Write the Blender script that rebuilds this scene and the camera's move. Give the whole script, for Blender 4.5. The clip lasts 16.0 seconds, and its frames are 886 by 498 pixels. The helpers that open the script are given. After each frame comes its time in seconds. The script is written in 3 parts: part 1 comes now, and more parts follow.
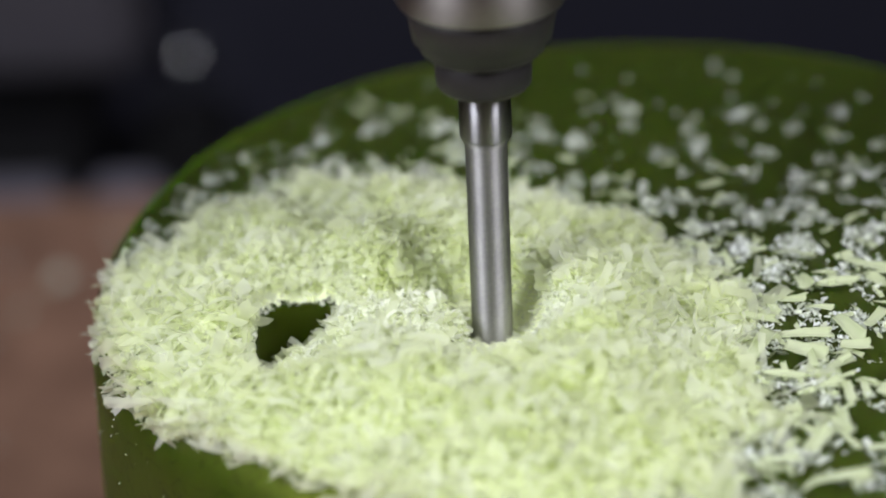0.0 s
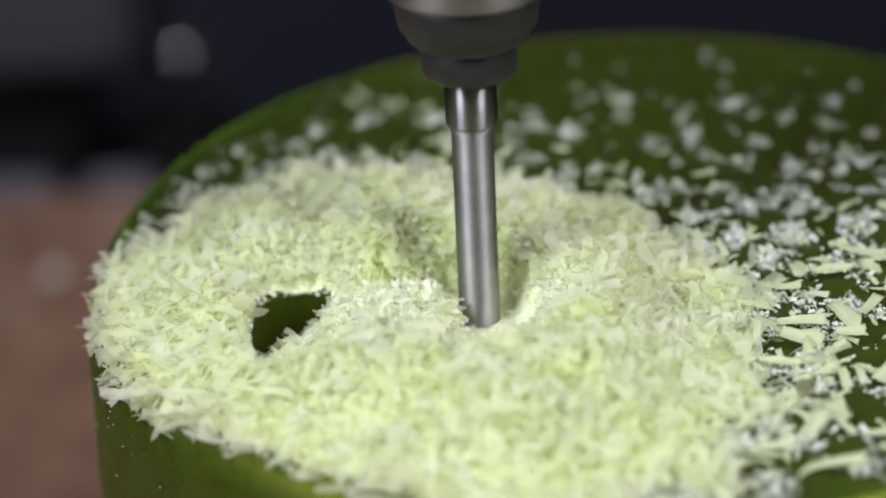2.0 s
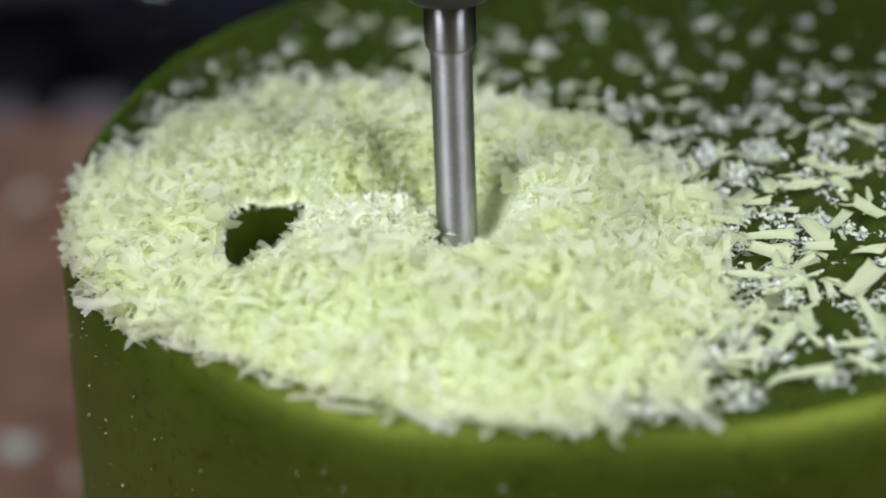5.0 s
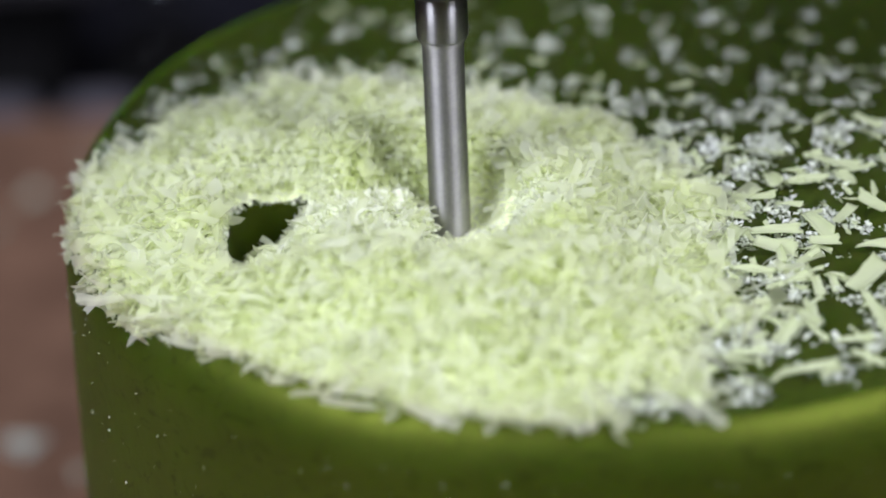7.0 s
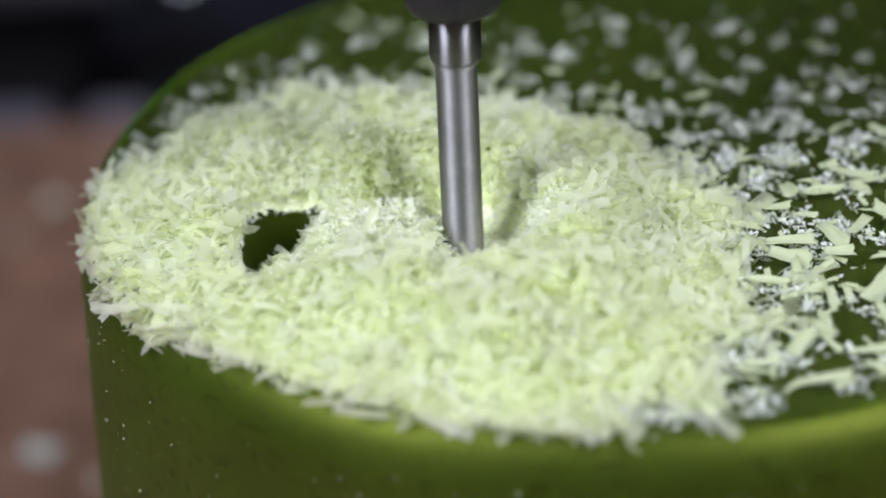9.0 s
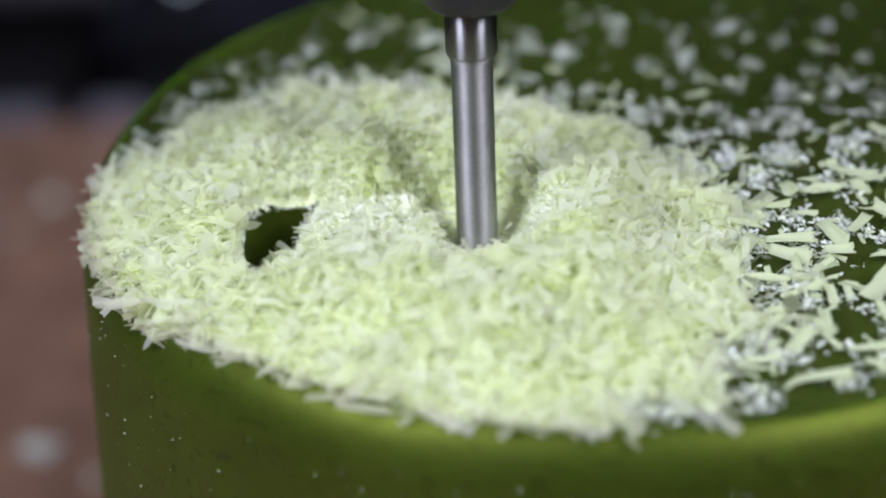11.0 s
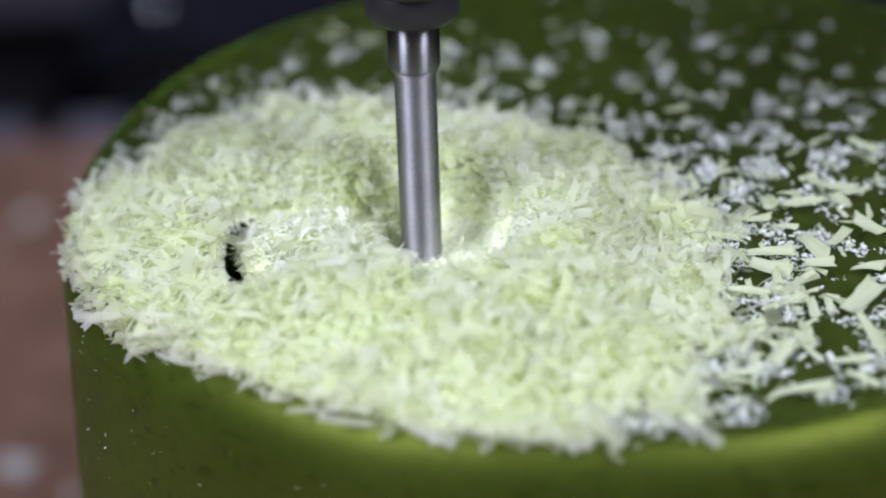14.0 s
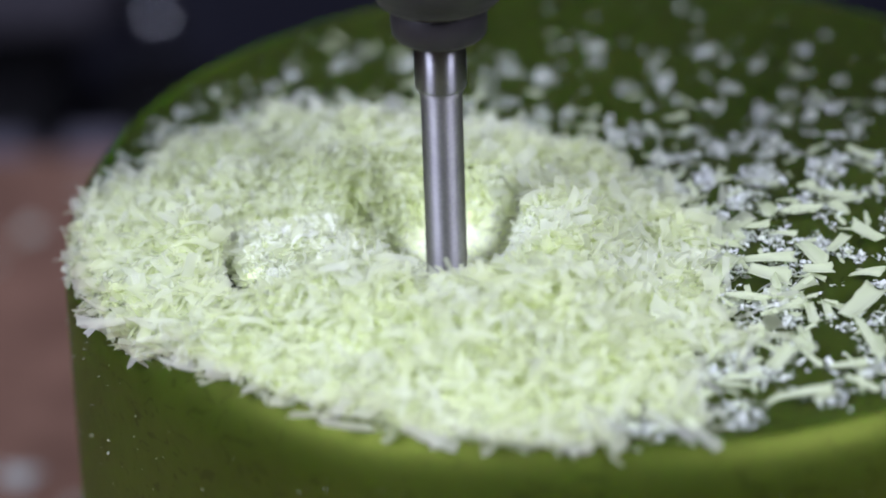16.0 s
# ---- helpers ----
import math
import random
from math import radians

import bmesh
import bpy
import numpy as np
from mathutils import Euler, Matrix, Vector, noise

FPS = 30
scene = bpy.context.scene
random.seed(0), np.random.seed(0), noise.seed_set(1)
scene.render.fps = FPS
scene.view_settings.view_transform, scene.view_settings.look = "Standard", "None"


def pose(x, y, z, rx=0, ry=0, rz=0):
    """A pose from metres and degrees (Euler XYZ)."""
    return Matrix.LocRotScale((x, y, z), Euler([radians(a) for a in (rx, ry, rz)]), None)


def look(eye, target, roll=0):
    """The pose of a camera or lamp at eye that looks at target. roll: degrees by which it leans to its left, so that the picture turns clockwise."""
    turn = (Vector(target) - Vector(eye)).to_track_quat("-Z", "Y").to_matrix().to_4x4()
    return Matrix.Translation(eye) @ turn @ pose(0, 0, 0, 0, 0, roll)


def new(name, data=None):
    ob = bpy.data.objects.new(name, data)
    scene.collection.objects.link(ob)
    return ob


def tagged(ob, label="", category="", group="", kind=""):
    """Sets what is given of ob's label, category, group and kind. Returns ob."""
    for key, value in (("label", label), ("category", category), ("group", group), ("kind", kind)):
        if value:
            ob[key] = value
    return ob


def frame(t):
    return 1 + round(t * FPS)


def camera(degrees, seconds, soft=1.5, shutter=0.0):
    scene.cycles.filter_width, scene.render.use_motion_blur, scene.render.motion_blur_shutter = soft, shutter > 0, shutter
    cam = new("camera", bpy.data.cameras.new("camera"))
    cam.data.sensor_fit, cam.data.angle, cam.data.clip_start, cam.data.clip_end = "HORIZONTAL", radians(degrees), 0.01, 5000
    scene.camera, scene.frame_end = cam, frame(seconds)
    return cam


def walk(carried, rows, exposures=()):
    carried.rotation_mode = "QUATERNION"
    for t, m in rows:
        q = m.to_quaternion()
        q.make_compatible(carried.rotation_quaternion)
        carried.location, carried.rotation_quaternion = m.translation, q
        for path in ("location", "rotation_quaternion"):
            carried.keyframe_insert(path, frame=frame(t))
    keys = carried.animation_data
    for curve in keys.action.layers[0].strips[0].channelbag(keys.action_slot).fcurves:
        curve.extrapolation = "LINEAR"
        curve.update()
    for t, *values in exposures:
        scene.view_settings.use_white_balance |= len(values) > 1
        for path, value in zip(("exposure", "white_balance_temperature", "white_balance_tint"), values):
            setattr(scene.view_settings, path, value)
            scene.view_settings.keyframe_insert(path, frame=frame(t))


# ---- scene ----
CAMERA_ROWS = [
    (0, pose(-0.02005, -0.30005, 0.15557, 62.717, 2.204, -0.492)),
    (0.5, pose(-0.02017, -0.29913, 0.15466, 62.970, 2.411, -0.362)),
    (1, pose(-0.02038, -0.29991, 0.15512, 62.906, 2.639, -0.350)),
    (1.5, pose(-0.02056, -0.29971, 0.15532, 62.892, 2.712, -0.600)),
    (2, pose(-0.02050, -0.30086, 0.15462, 62.710, 2.443, -0.813)),
    (2.5, pose(-0.02042, -0.30157, 0.15439, 62.275, 2.332, -1.053)),
    (3, pose(-0.02051, -0.30233, 0.15397, 62.124, 2.285, -1.228)),
    (3.5, pose(-0.02004, -0.30190, 0.15335, 62.226, 2.197, -1.157)),
    (4, pose(-0.02008, -0.30374, 0.15207, 61.974, 2.038, -1.184)),
    (4.5, pose(-0.02031, -0.30426, 0.15257, 61.607, 1.866, -1.079)),
    (7, pose(-0.01954, -0.30329, 0.15208, 61.411, 2.149, -1.007)),
    (7.5, pose(-0.01960, -0.30419, 0.15222, 61.435, 2.169, -0.853)),
    (8, pose(-0.01909, -0.30384, 0.15206, 61.439, 2.126, -0.621)),
    (8.5, pose(-0.01838, -0.30315, 0.15216, 61.558, 2.239, -0.514)),
    (11, pose(-0.01951, -0.30460, 0.15195, 61.688, 1.926, -0.509)),
    (11.5, pose(-0.01906, -0.30332, 0.15159, 61.886, 1.869, -0.700)),
    (12, pose(-0.01955, -0.30507, 0.15186, 61.821, 1.897, -0.717)),
    (12.5, pose(-0.01967, -0.30326, 0.15147, 62.075, 1.839, -0.754)),
    (13, pose(-0.02020, -0.30621, 0.15150, 62.031, 1.745, -0.810)),
    (13.5, pose(-0.01951, -0.30284, 0.15192, 62.142, 1.803, -0.876)),
    (14, pose(-0.02011, -0.30503, 0.15121, 62.112, 1.733, -0.965)),
    (14.5, pose(-0.02028, -0.30601, 0.15130, 62.137, 1.658, -0.952)),
    (15, pose(-0.01944, -0.30229, 0.15114, 62.486, 1.793, -1.076)),
    (15.5, pose(-0.02002, -0.30466, 0.15044, 62.571, 1.882, -1.086)),
    (16, pose(-0.02068, -0.30746, 0.15080, 62.518, 1.717, -1.041)),
]
cam = camera(18.18, 16.0, soft=1.9)
cam.data.dof.use_dof = True
cam.data.dof.focus_distance = 0.3165
cam.data.dof.aperture_fstop = 9.8
walk(cam, CAMERA_ROWS, exposures=[(0, 0.0, 6350, 13), (4, 0.0, 6300, 13), (7, 0.0, 6180, 14), (8.7, 0.0, 6050, 15), (11, 0.0, 5880, 18), (13.5, 0.0, 5720, 22), (16, 0.0, 5560, 24)])

# ---- light: a dim room and two work lights in front of the machine ----
world = bpy.data.worlds.new("room_air")
scene.world = world
world.use_nodes = True
world.node_tree.nodes["Background"].inputs[0].default_value = (0.5, 0.55, 0.7, 1)
world.node_tree.nodes["Background"].inputs[1].default_value = 0.05


def area_light(name, eye, target, w, h, power, colour):
    data = bpy.data.lights.new(name, "AREA")
    data.shape, data.size, data.size_y, data.energy, data.color = "RECTANGLE", w, h, power, colour
    ob = new(name, data)
    ob.matrix_world = look(eye, target)
    return ob


area_light("work_light", (0.200, -0.200, 0.262), (-0.01, -0.035, 0), 0.14, 0.18, 1.40, (0.97, 0.97, 1.0))
area_light("work_light", (-0.245, -0.190, 0.235), (-0.01, -0.035, 0), 0.14, 0.18, 1.58, (0.95, 0.97, 1.0))
scene.view_settings.exposure = 0.0


# ---- materials ----
def material(name, colour, rough=0.5, metal=0.0, dark=None, scale=80.0, fine=900.0, bump=0.0, sss=0.0, sss_radius=(1, 1, 1), sss_scale=0.003, coat=0.0, spec=0.5):
    m = bpy.data.materials.new(name)
    m.use_nodes = True
    nt = m.node_tree
    b = nt.nodes["Principled BSDF"]
    b.inputs["Roughness"].default_value, b.inputs["Metallic"].default_value = rough, metal
    b.inputs["Specular IOR Level"].default_value = spec
    b.inputs["Coat Weight"].default_value = coat
    co = nt.nodes.new("ShaderNodeTexCoord")
    n1, n2 = nt.nodes.new("ShaderNodeTexNoise"), nt.nodes.new("ShaderNodeTexNoise")
    for n, s in ((n1, scale), (n2, fine)):
        n.inputs["Scale"].default_value, n.inputs["Detail"].default_value = s, 4
        nt.links.new(co.outputs["Object"], n.inputs["Vector"])
    add = nt.nodes.new("ShaderNodeMath")
    add.operation = "MULTIPLY_ADD"
    add.inputs[1].default_value = 0.6
    nt.links.new(n2.outputs["Fac"], add.inputs[0])
    nt.links.new(n1.outputs["Fac"], add.inputs[2])
    ramp = nt.nodes.new("ShaderNodeMapRange")
    ramp.inputs["From Min"].default_value, ramp.inputs["From Max"].default_value = 0.5, 1.1
    nt.links.new(add.outputs[0], ramp.inputs["Value"])
    mix = nt.nodes.new("ShaderNodeMix")
    mix.data_type = "RGBA"
    d = dark or tuple(c * 0.75 for c in colour)
    mix.inputs[6].default_value, mix.inputs[7].default_value = (*d, 1), (*colour, 1)
    nt.links.new(ramp.outputs[0], mix.inputs[0])
    nt.links.new(mix.outputs[2], b.inputs["Base Color"])
    if sss:
        b.inputs["Subsurface Weight"].default_value = sss
        b.inputs["Subsurface Radius"].default_value = sss_radius
        b.inputs["Subsurface Scale"].default_value = sss_scale
    if bump:
        bp = nt.nodes.new("ShaderNodeBump")
        bp.inputs["Strength"].default_value, bp.inputs["Distance"].default_value = bump, 0.0005
        nt.links.new(add.outputs[0], bp.inputs["Height"])
        nt.links.new(bp.outputs[0], b.inputs["Normal"])
    return m


def shaving_material(name, pale, deep, through_part, clear):
    """Thin translucent wax: pale yellow-green, each flake a little different."""
    m = bpy.data.materials.new(name)
    m.use_nodes = True
    nt = m.node_tree
    b = nt.nodes["Principled BSDF"]
    geo = nt.nodes.new("ShaderNodeNewGeometry")
    mix = nt.nodes.new("ShaderNodeMix")
    mix.data_type = "RGBA"
    mix.inputs[6].default_value, mix.inputs[7].default_value = (*deep, 1), (*pale, 1)
    co = nt.nodes.new("ShaderNodeTexCoord")
    patch = nt.nodes.new("ShaderNodeTexNoise")
    patch.inputs["Scale"].default_value, patch.inputs["Detail"].default_value = 110, 2
    nt.links.new(co.outputs["Object"], patch.inputs["Vector"])
    wide = nt.nodes.new("ShaderNodeMapRange")
    wide.inputs["From Min"].default_value, wide.inputs["From Max"].default_value = 0.3, 0.7
    wide.inputs["To Min"].default_value, wide.inputs["To Max"].default_value = -0.35, 0.35
    nt.links.new(patch.outputs["Fac"], wide.inputs["Value"])
    both = nt.nodes.new("ShaderNodeMath")
    both.operation, both.use_clamp = "ADD", True
    nt.links.new(geo.outputs["Random Per Island"], both.inputs[0])
    nt.links.new(wide.outputs[0], both.inputs[1])
    nt.links.new(both.outputs[0], mix.inputs[0])
    b.inputs["Roughness"].default_value = 0.5
    b.inputs["Specular IOR Level"].default_value = 0.3
    tr = nt.nodes.new("ShaderNodeBsdfTranslucent")
    nt.links.new(mix.outputs[2], b.inputs["Base Color"])
    nt.links.new(mix.outputs[2], tr.inputs["Color"])
    sh = nt.nodes.new("ShaderNodeMixShader")
    sh.inputs[0].default_value = through_part
    nt.links.new(b.outputs[0], sh.inputs[1])
    nt.links.new(tr.outputs[0], sh.inputs[2])
    film = nt.nodes.new("ShaderNodeBsdfTransparent")
    film.inputs[0].default_value = (0.957, 0.985, 0.80, 1)
    sheer = nt.nodes.new("ShaderNodeMixShader")
    sheer.inputs[0].default_value = clear
    nt.links.new(sh.outputs[0], sheer.inputs[1])
    nt.links.new(film.outputs[0], sheer.inputs[2])
    nt.links.new(sheer.outputs[0], nt.nodes["Material Output"].inputs["Surface"])
    return m


def turned(name, colour, rough, stretch):
    """Metal turned or ground round its axis: highlights drawn out along the axis."""
    m = material(name, colour, rough, 1.0, scale=200, fine=2000)
    nt = m.node_tree
    b = nt.nodes["Principled BSDF"]
    b.inputs["Anisotropic"].default_value, b.inputs["Anisotropic Rotation"].default_value = stretch, 0.25
    tan = nt.nodes.new("ShaderNodeTangent")
    tan.direction_type, tan.axis = "RADIAL", "Z"
    nt.links.new(tan.outputs[0], b.inputs["Tangent"])
    return m


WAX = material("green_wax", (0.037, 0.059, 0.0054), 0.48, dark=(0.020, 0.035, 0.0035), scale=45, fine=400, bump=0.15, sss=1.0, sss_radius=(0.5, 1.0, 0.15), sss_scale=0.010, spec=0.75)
# yellow-green specular tint paints in the glow of light through the rounded rim
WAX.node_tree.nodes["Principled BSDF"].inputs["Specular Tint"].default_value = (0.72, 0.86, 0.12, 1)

def add_scratches(m):
    """Fine dark curved scratches, in patches."""
    nt = m.node_tree
    b = nt.nodes["Principled BSDF"]
    old = b.inputs["Base Color"].links[0].from_socket
    co = nt.nodes.new("ShaderNodeTexCoord")
    mp = nt.nodes.new("ShaderNodeMapping")
    mp.inputs["Scale"].default_value = (1.0, 1.0, 1.7)
    nt.links.new(co.outputs["Object"], mp.inputs["Vector"])
    line, where = nt.nodes.new("ShaderNodeTexNoise"), nt.nodes.new("ShaderNodeTexNoise")
    line.inputs["Scale"].default_value, line.inputs["Detail"].default_value, line.inputs["Distortion"].default_value = 210, 1, 0.8
    where.inputs["Scale"].default_value, where.inputs["Detail"].default_value = 380, 2
    for n in (line, where):
        nt.links.new(mp.outputs[0], n.inputs["Vector"])
    a = nt.nodes.new("ShaderNodeMath")
    a.operation = "COMPARE"
    a.inputs[1].default_value, a.inputs[2].default_value = 0.5, 0.022
    nt.links.new(line.outputs["Fac"], a.inputs[0])
    g = nt.nodes.new("ShaderNodeMath")
    g.operation = "GREATER_THAN"
    g.inputs[1].default_value = 0.51
    nt.links.new(where.outputs["Fac"], g.inputs[0])
    k = nt.nodes.new("ShaderNodeMath")
    k.operation = "MULTIPLY"
    nt.links.new(a.outputs[0], k.inputs[0])
    nt.links.new(g.outputs[0], k.inputs[1])
    f = nt.nodes.new("ShaderNodeMath")
    f.operation = "MULTIPLY"
    f.inputs[1].default_value = 0.92
    nt.links.new(k.outputs[0], f.inputs[0])
    mix = nt.nodes.new("ShaderNodeMix")
    mix.data_type = "RGBA"
    mix.inputs[7].default_value = (0.011, 0.020, 0.0020, 1)
    nt.links.new(f.outputs[0], mix.inputs[0])
    nt.links.new(old, mix.inputs[6])
    nt.links.new(mix.outputs[2], b.inputs["Base Color"])


add_scratches(WAX)
FLAKE = shaving_material("wax_shaving", (0.95, 0.96, 0.92), (0.905, 0.94, 0.71), 0.64, 0.40)
CRUMB = shaving_material("wax_crumb", (0.94, 0.95, 0.92), (0.91, 0.94, 0.82), 0.4, 0.28)
DUST = shaving_material("loose_crumb", (0.74, 0.77, 0.75), (0.72, 0.77, 0.62), 0.2, 0.06)
SHAVE = shaving_material("loose_shaving", (0.76, 0.80, 0.64), (0.68, 0.76, 0.44), 0.36, 0.28)
BED = material("packed_shavings", (0.875, 0.902, 0.72), 0.6, dark=(0.78, 0.845, 0.49), scale=400, fine=1600, bump=0.6)
STEEL = turned("ground_steel", (0.30, 0.297, 0.315), 0.38, 0.97)
CUTTER = turned("carbide", (0.43, 0.42, 0.43), 0.62, 0.85)
DARK_STEEL = material("blackened_steel", (0.030, 0.028, 0.030), 0.5, 0.4, scale=200, fine=1500)
NUT_STEEL = turned("turned_steel", (0.27, 0.255, 0.25), 0.5, 0.75)
WOOD = material("bench_board", (0.43, 0.245, 0.165), 0.6, dark=(0.18, 0.095, 0.062), scale=75, fine=260, bump=0.3)
NAVY = material("dark_painted_metal", (0.018, 0.018, 0.030), 0.45, scale=20, fine=200)
BLACK = material("black_plastic", (0.006, 0.006, 0.007), 0.5, scale=20, fine=200)
GREY = material("grey_metal", (0.10, 0.092, 0.11), 0.5, 0.3, scale=20, fine=200)
CHROME = material("polished_steel", (0.55, 0.55, 0.58), 0.14, 1.0, scale=40, fine=300)
ALU = material("aluminium", (0.24, 0.23, 0.28), 0.55, 0.3, scale=60, fine=500)
PLASTER = material("room_wall", (0.25, 0.25, 0.27), 0.8, scale=3, fine=60)


# ---- builders ----
def mesh_from(name, verts, faces, mat, smooth=True):
    me = bpy.data.meshes.new(name)
    me.from_pydata([tuple(v) for v in verts], [], [tuple(f) for f in faces])
    me.materials.append(mat)
    if smooth:
        me.shade_smooth()
    me.update()
    return me


def part(name, bm, mat, parent, label="", smooth=True):
    me = bpy.data.meshes.new(name)
    bm.to_mesh(me)
    bm.free()
    me.materials.append(mat)
    if smooth:
        me.shade_smooth()
    ob = new(name, me)
    ob.parent = parent
    if label:
        ob["label"] = label
    return ob


def lathe(profile, n=64):
    """A turned body from (radius, height) pairs."""
    bm = bmesh.new()
    rings = [[bm.verts.new((r * math.cos(2 * math.pi * i / n), r * math.sin(2 * math.pi * i / n), z)) for i in range(n)] for r, z in profile]
    for a, b in zip(rings, rings[1:]):
        for i in range(n):
            bm.faces.new((a[i], a[(i + 1) % n], b[(i + 1) % n], b[i]))
    bm.faces.new(list(reversed(rings[0])))
    bm.faces.new(rings[-1])
    return bm


def box(x0, y0, z0, x1, y1, z1, bevel=0.0):
    bm = bmesh.new()
    bmesh.ops.create_cube(bm, size=1, matrix=Matrix.Translation(((x0 + x1) / 2, (y0 + y1) / 2, (z0 + z1) / 2)) @ Matrix.Diagonal((x1 - x0, y1 - y0, z1 - z0, 1)))
    if bevel:
        bmesh.ops.bevel(bm, geom=bm.edges[:], offset=bevel, segments=2, affect="EDGES")
    return bm


def solid(name, bm, mat, label, category, kind="", smooth=False):
    ob = part(name, bm, mat, None, smooth=smooth)
    return tagged(ob, label, category, kind=kind)


MM = 0.001
FLAT, FIL = 0.063, 0.0037
TABLE_Z = -0.11
TOOL = (-0.0191, -0.0175)
POCKET = (-0.0191, -0.0181, 0.0080, -0.0024)   # centre, radius, floor
SLOT = (-0.0455, -0.032, -0.0345, -0.0112, 0.0046)   # x0, y0, x1, y1, corner radius


# ---- structure ----
solid("bench", box(-0.9, -1.0, TABLE_Z - 0.03, 0.9, 0.248, TABLE_Z, 0.002), WOOD, "brown wooden machine bed board strewn with shavings", "board", "structure")
solid("floor", box(-2, -2, -0.95, 2, 2, -0.9), PLASTER, "grey room floor", "floor", "structure")
solid("ceiling", box(-2, -2, 1.6, 2, 2, 1.65), PLASTER, "grey ceiling", "ceiling", "structure")
for nm, b in (("wall_north", (-2, 2, -0.9, 2, 2.05, 1.6)), ("wall_south", (-2, -2.05, -0.9, 2, -2, 1.6)), ("wall_west", (-2.05, -2, -0.9, -2, 2, 1.6)), ("wall_east", (2, -2, -0.9, 2.05, 2, 1.6))):
    solid(nm, box(*b), PLASTER, "plain grey room wall", "wall", "structure")


# ---- wax block ----
def loop_circle(cx, cy, r, n):
    return [(cx + r * math.cos(2 * math.pi * i / n), cy + r * math.sin(2 * math.pi * i / n)) for i in range(n)]


def loop_slot(x0, y0, x1, y1, r, n=8):
    pts = []
    for cx, cy, a in ((x1 - r, y1 - r, 0), (x0 + r, y1 - r, 90), (x0 + r, y0 + r, 180), (x1 - r, y0 + r, 270)):
        for i in range(n + 1):
            w = radians(a + 90 * i / n)
            pts.append((cx + r * math.cos(w), cy + r * math.sin(w)))
    return pts


def shoulder(d):
    """Height of the rounded shoulder, d metres outside the crease of the faced top."""
    q0 = 0.0012 / (FIL + 0.0012)
    q = (d + 0.0012) / (FIL + 0.0012)
    return 0.009 * (np.sqrt(np.maximum(1 - q * q, 0)) - math.sqrt(1 - q0 * q0))


def side_radius(z):
    """The cast block widens a little towards its foot."""
    return FLAT + FIL + 0.018 * max(-z - FIL, 0.0)


def wax_block():
    bm = bmesh.new()
    n = 256
    outer = [bm.verts.new((x, y, 0)) for x, y in loop_circle(0, 0, FLAT, n)]
    holes = [(loop_slot(*SLOT), -0.009), (loop_circle(*POCKET[:3], 64), POCKET[3])]
    edges = [bm.edges.new((outer[i], outer[(i + 1) % n])) for i in range(n)]
    floors = []
    for pts, depth in holes:
        top = [bm.verts.new((x, y, 0)) for x, y in pts]
        edges += [bm.edges.new((top[i], top[(i + 1) % len(top)])) for i in range(len(top))]
        floors.append((top, depth))
    bmesh.ops.triangle_fill(bm, use_beauty=True, use_dissolve=False, edges=edges)
    for top, depth in floors:
        low = [bm.verts.new((v.co.x, v.co.y, depth)) for v in top]
        for i in range(len(top)):
            j = (i + 1) % len(top)
            bm.faces.new((top[i], top[j], low[j], low[i]))
        bm.faces.new(low)
    ring = outer
    prof = [(FLAT + 0.00012, 0.00014), (FLAT + 0.0003, 0.00006)] + [(FLAT + FIL * k, float(shoulder(FIL * k))) for k in (0.12, 0.25, 0.4, 0.55, 0.68, 0.79, 0.88, 0.94, 0.98, 1.0)]
    prof += [(side_radius(z), z) for z in (-0.02, -0.04, -0.06, -0.08, -0.10, TABLE_Z)]
    for r, z in prof:
        nxt = [bm.verts.new((x, y, z)) for x, y in loop_circle(0, 0, r, n)]
        for i in range(n):
            bm.faces.new((ring[i], nxt[i], nxt[(i + 1) % n], ring[(i + 1) % n]))
        ring = nxt
    bm.faces.new(ring)
    bmesh.ops.recalc_face_normals(bm, faces=bm.faces)
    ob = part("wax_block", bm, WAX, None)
    for p in ob.data.polygons:
        if abs(p.normal.z) > 0.999:
            p.use_smooth = False
    m = ob.modifiers.new("edges", "EDGE_SPLIT")
    m.split_angle = radians(40)
    return tagged(ob, "green carving wax cylinder with rounded rim being milled", "wax block")


wax_block()


# ---- shavings ----
rng = np.random.default_rng(7)


def smooth(a, b, x):
    t = np.clip((x - a) / (b - a), 0, 1)
    return t * t * (3 - 2 * t)


def lump(x, y, size, seed):
    """Soft random relief between -1 and 1."""
    r = np.random.default_rng(seed)
    out = np.zeros_like(x)
    for k in range(7):
        a, p = r.uniform(0, 6.28), r.uniform(0, 6.28)
        f = 6.28 / size * r.uniform(0.6, 1.8)
        out += np.sin((x * np.cos(a) + y * np.sin(a)) * f + p)
    return out / 3.5


def block_top(x, y):
    rho = np.hypot(x, y)
    return shoulder(np.clip(rho - FLAT, 0, FIL * 0.98))


def slot_gap(x, y):
    """Distance outside the slot's wall; negative inside."""
    x0, y0, x1, y1, r = SLOT
    qx = np.abs(x - (x0 + x1) / 2) - (x1 - x0) / 2 + r
    qy = np.abs(y - (y0 + y1) / 2) - (y1 - y0) / 2 + r
    return np.hypot(np.maximum(qx, 0), np.maximum(qy, 0)) + np.minimum(np.maximum(qx, qy), 0) - r


def in_slot(x, y, grow=0.0):
    x0, y0, x1, y1, r = SLOT
    qx = np.abs(x - (x0 + x1) / 2) - (x1 - x0) / 2 + r - grow
    qy = np.abs(y - (y0 + y1) / 2) - (y1 - y0) / 2 + r - grow
    return np.hypot(np.maximum(qx, 0), np.maximum(qy, 0)) < r


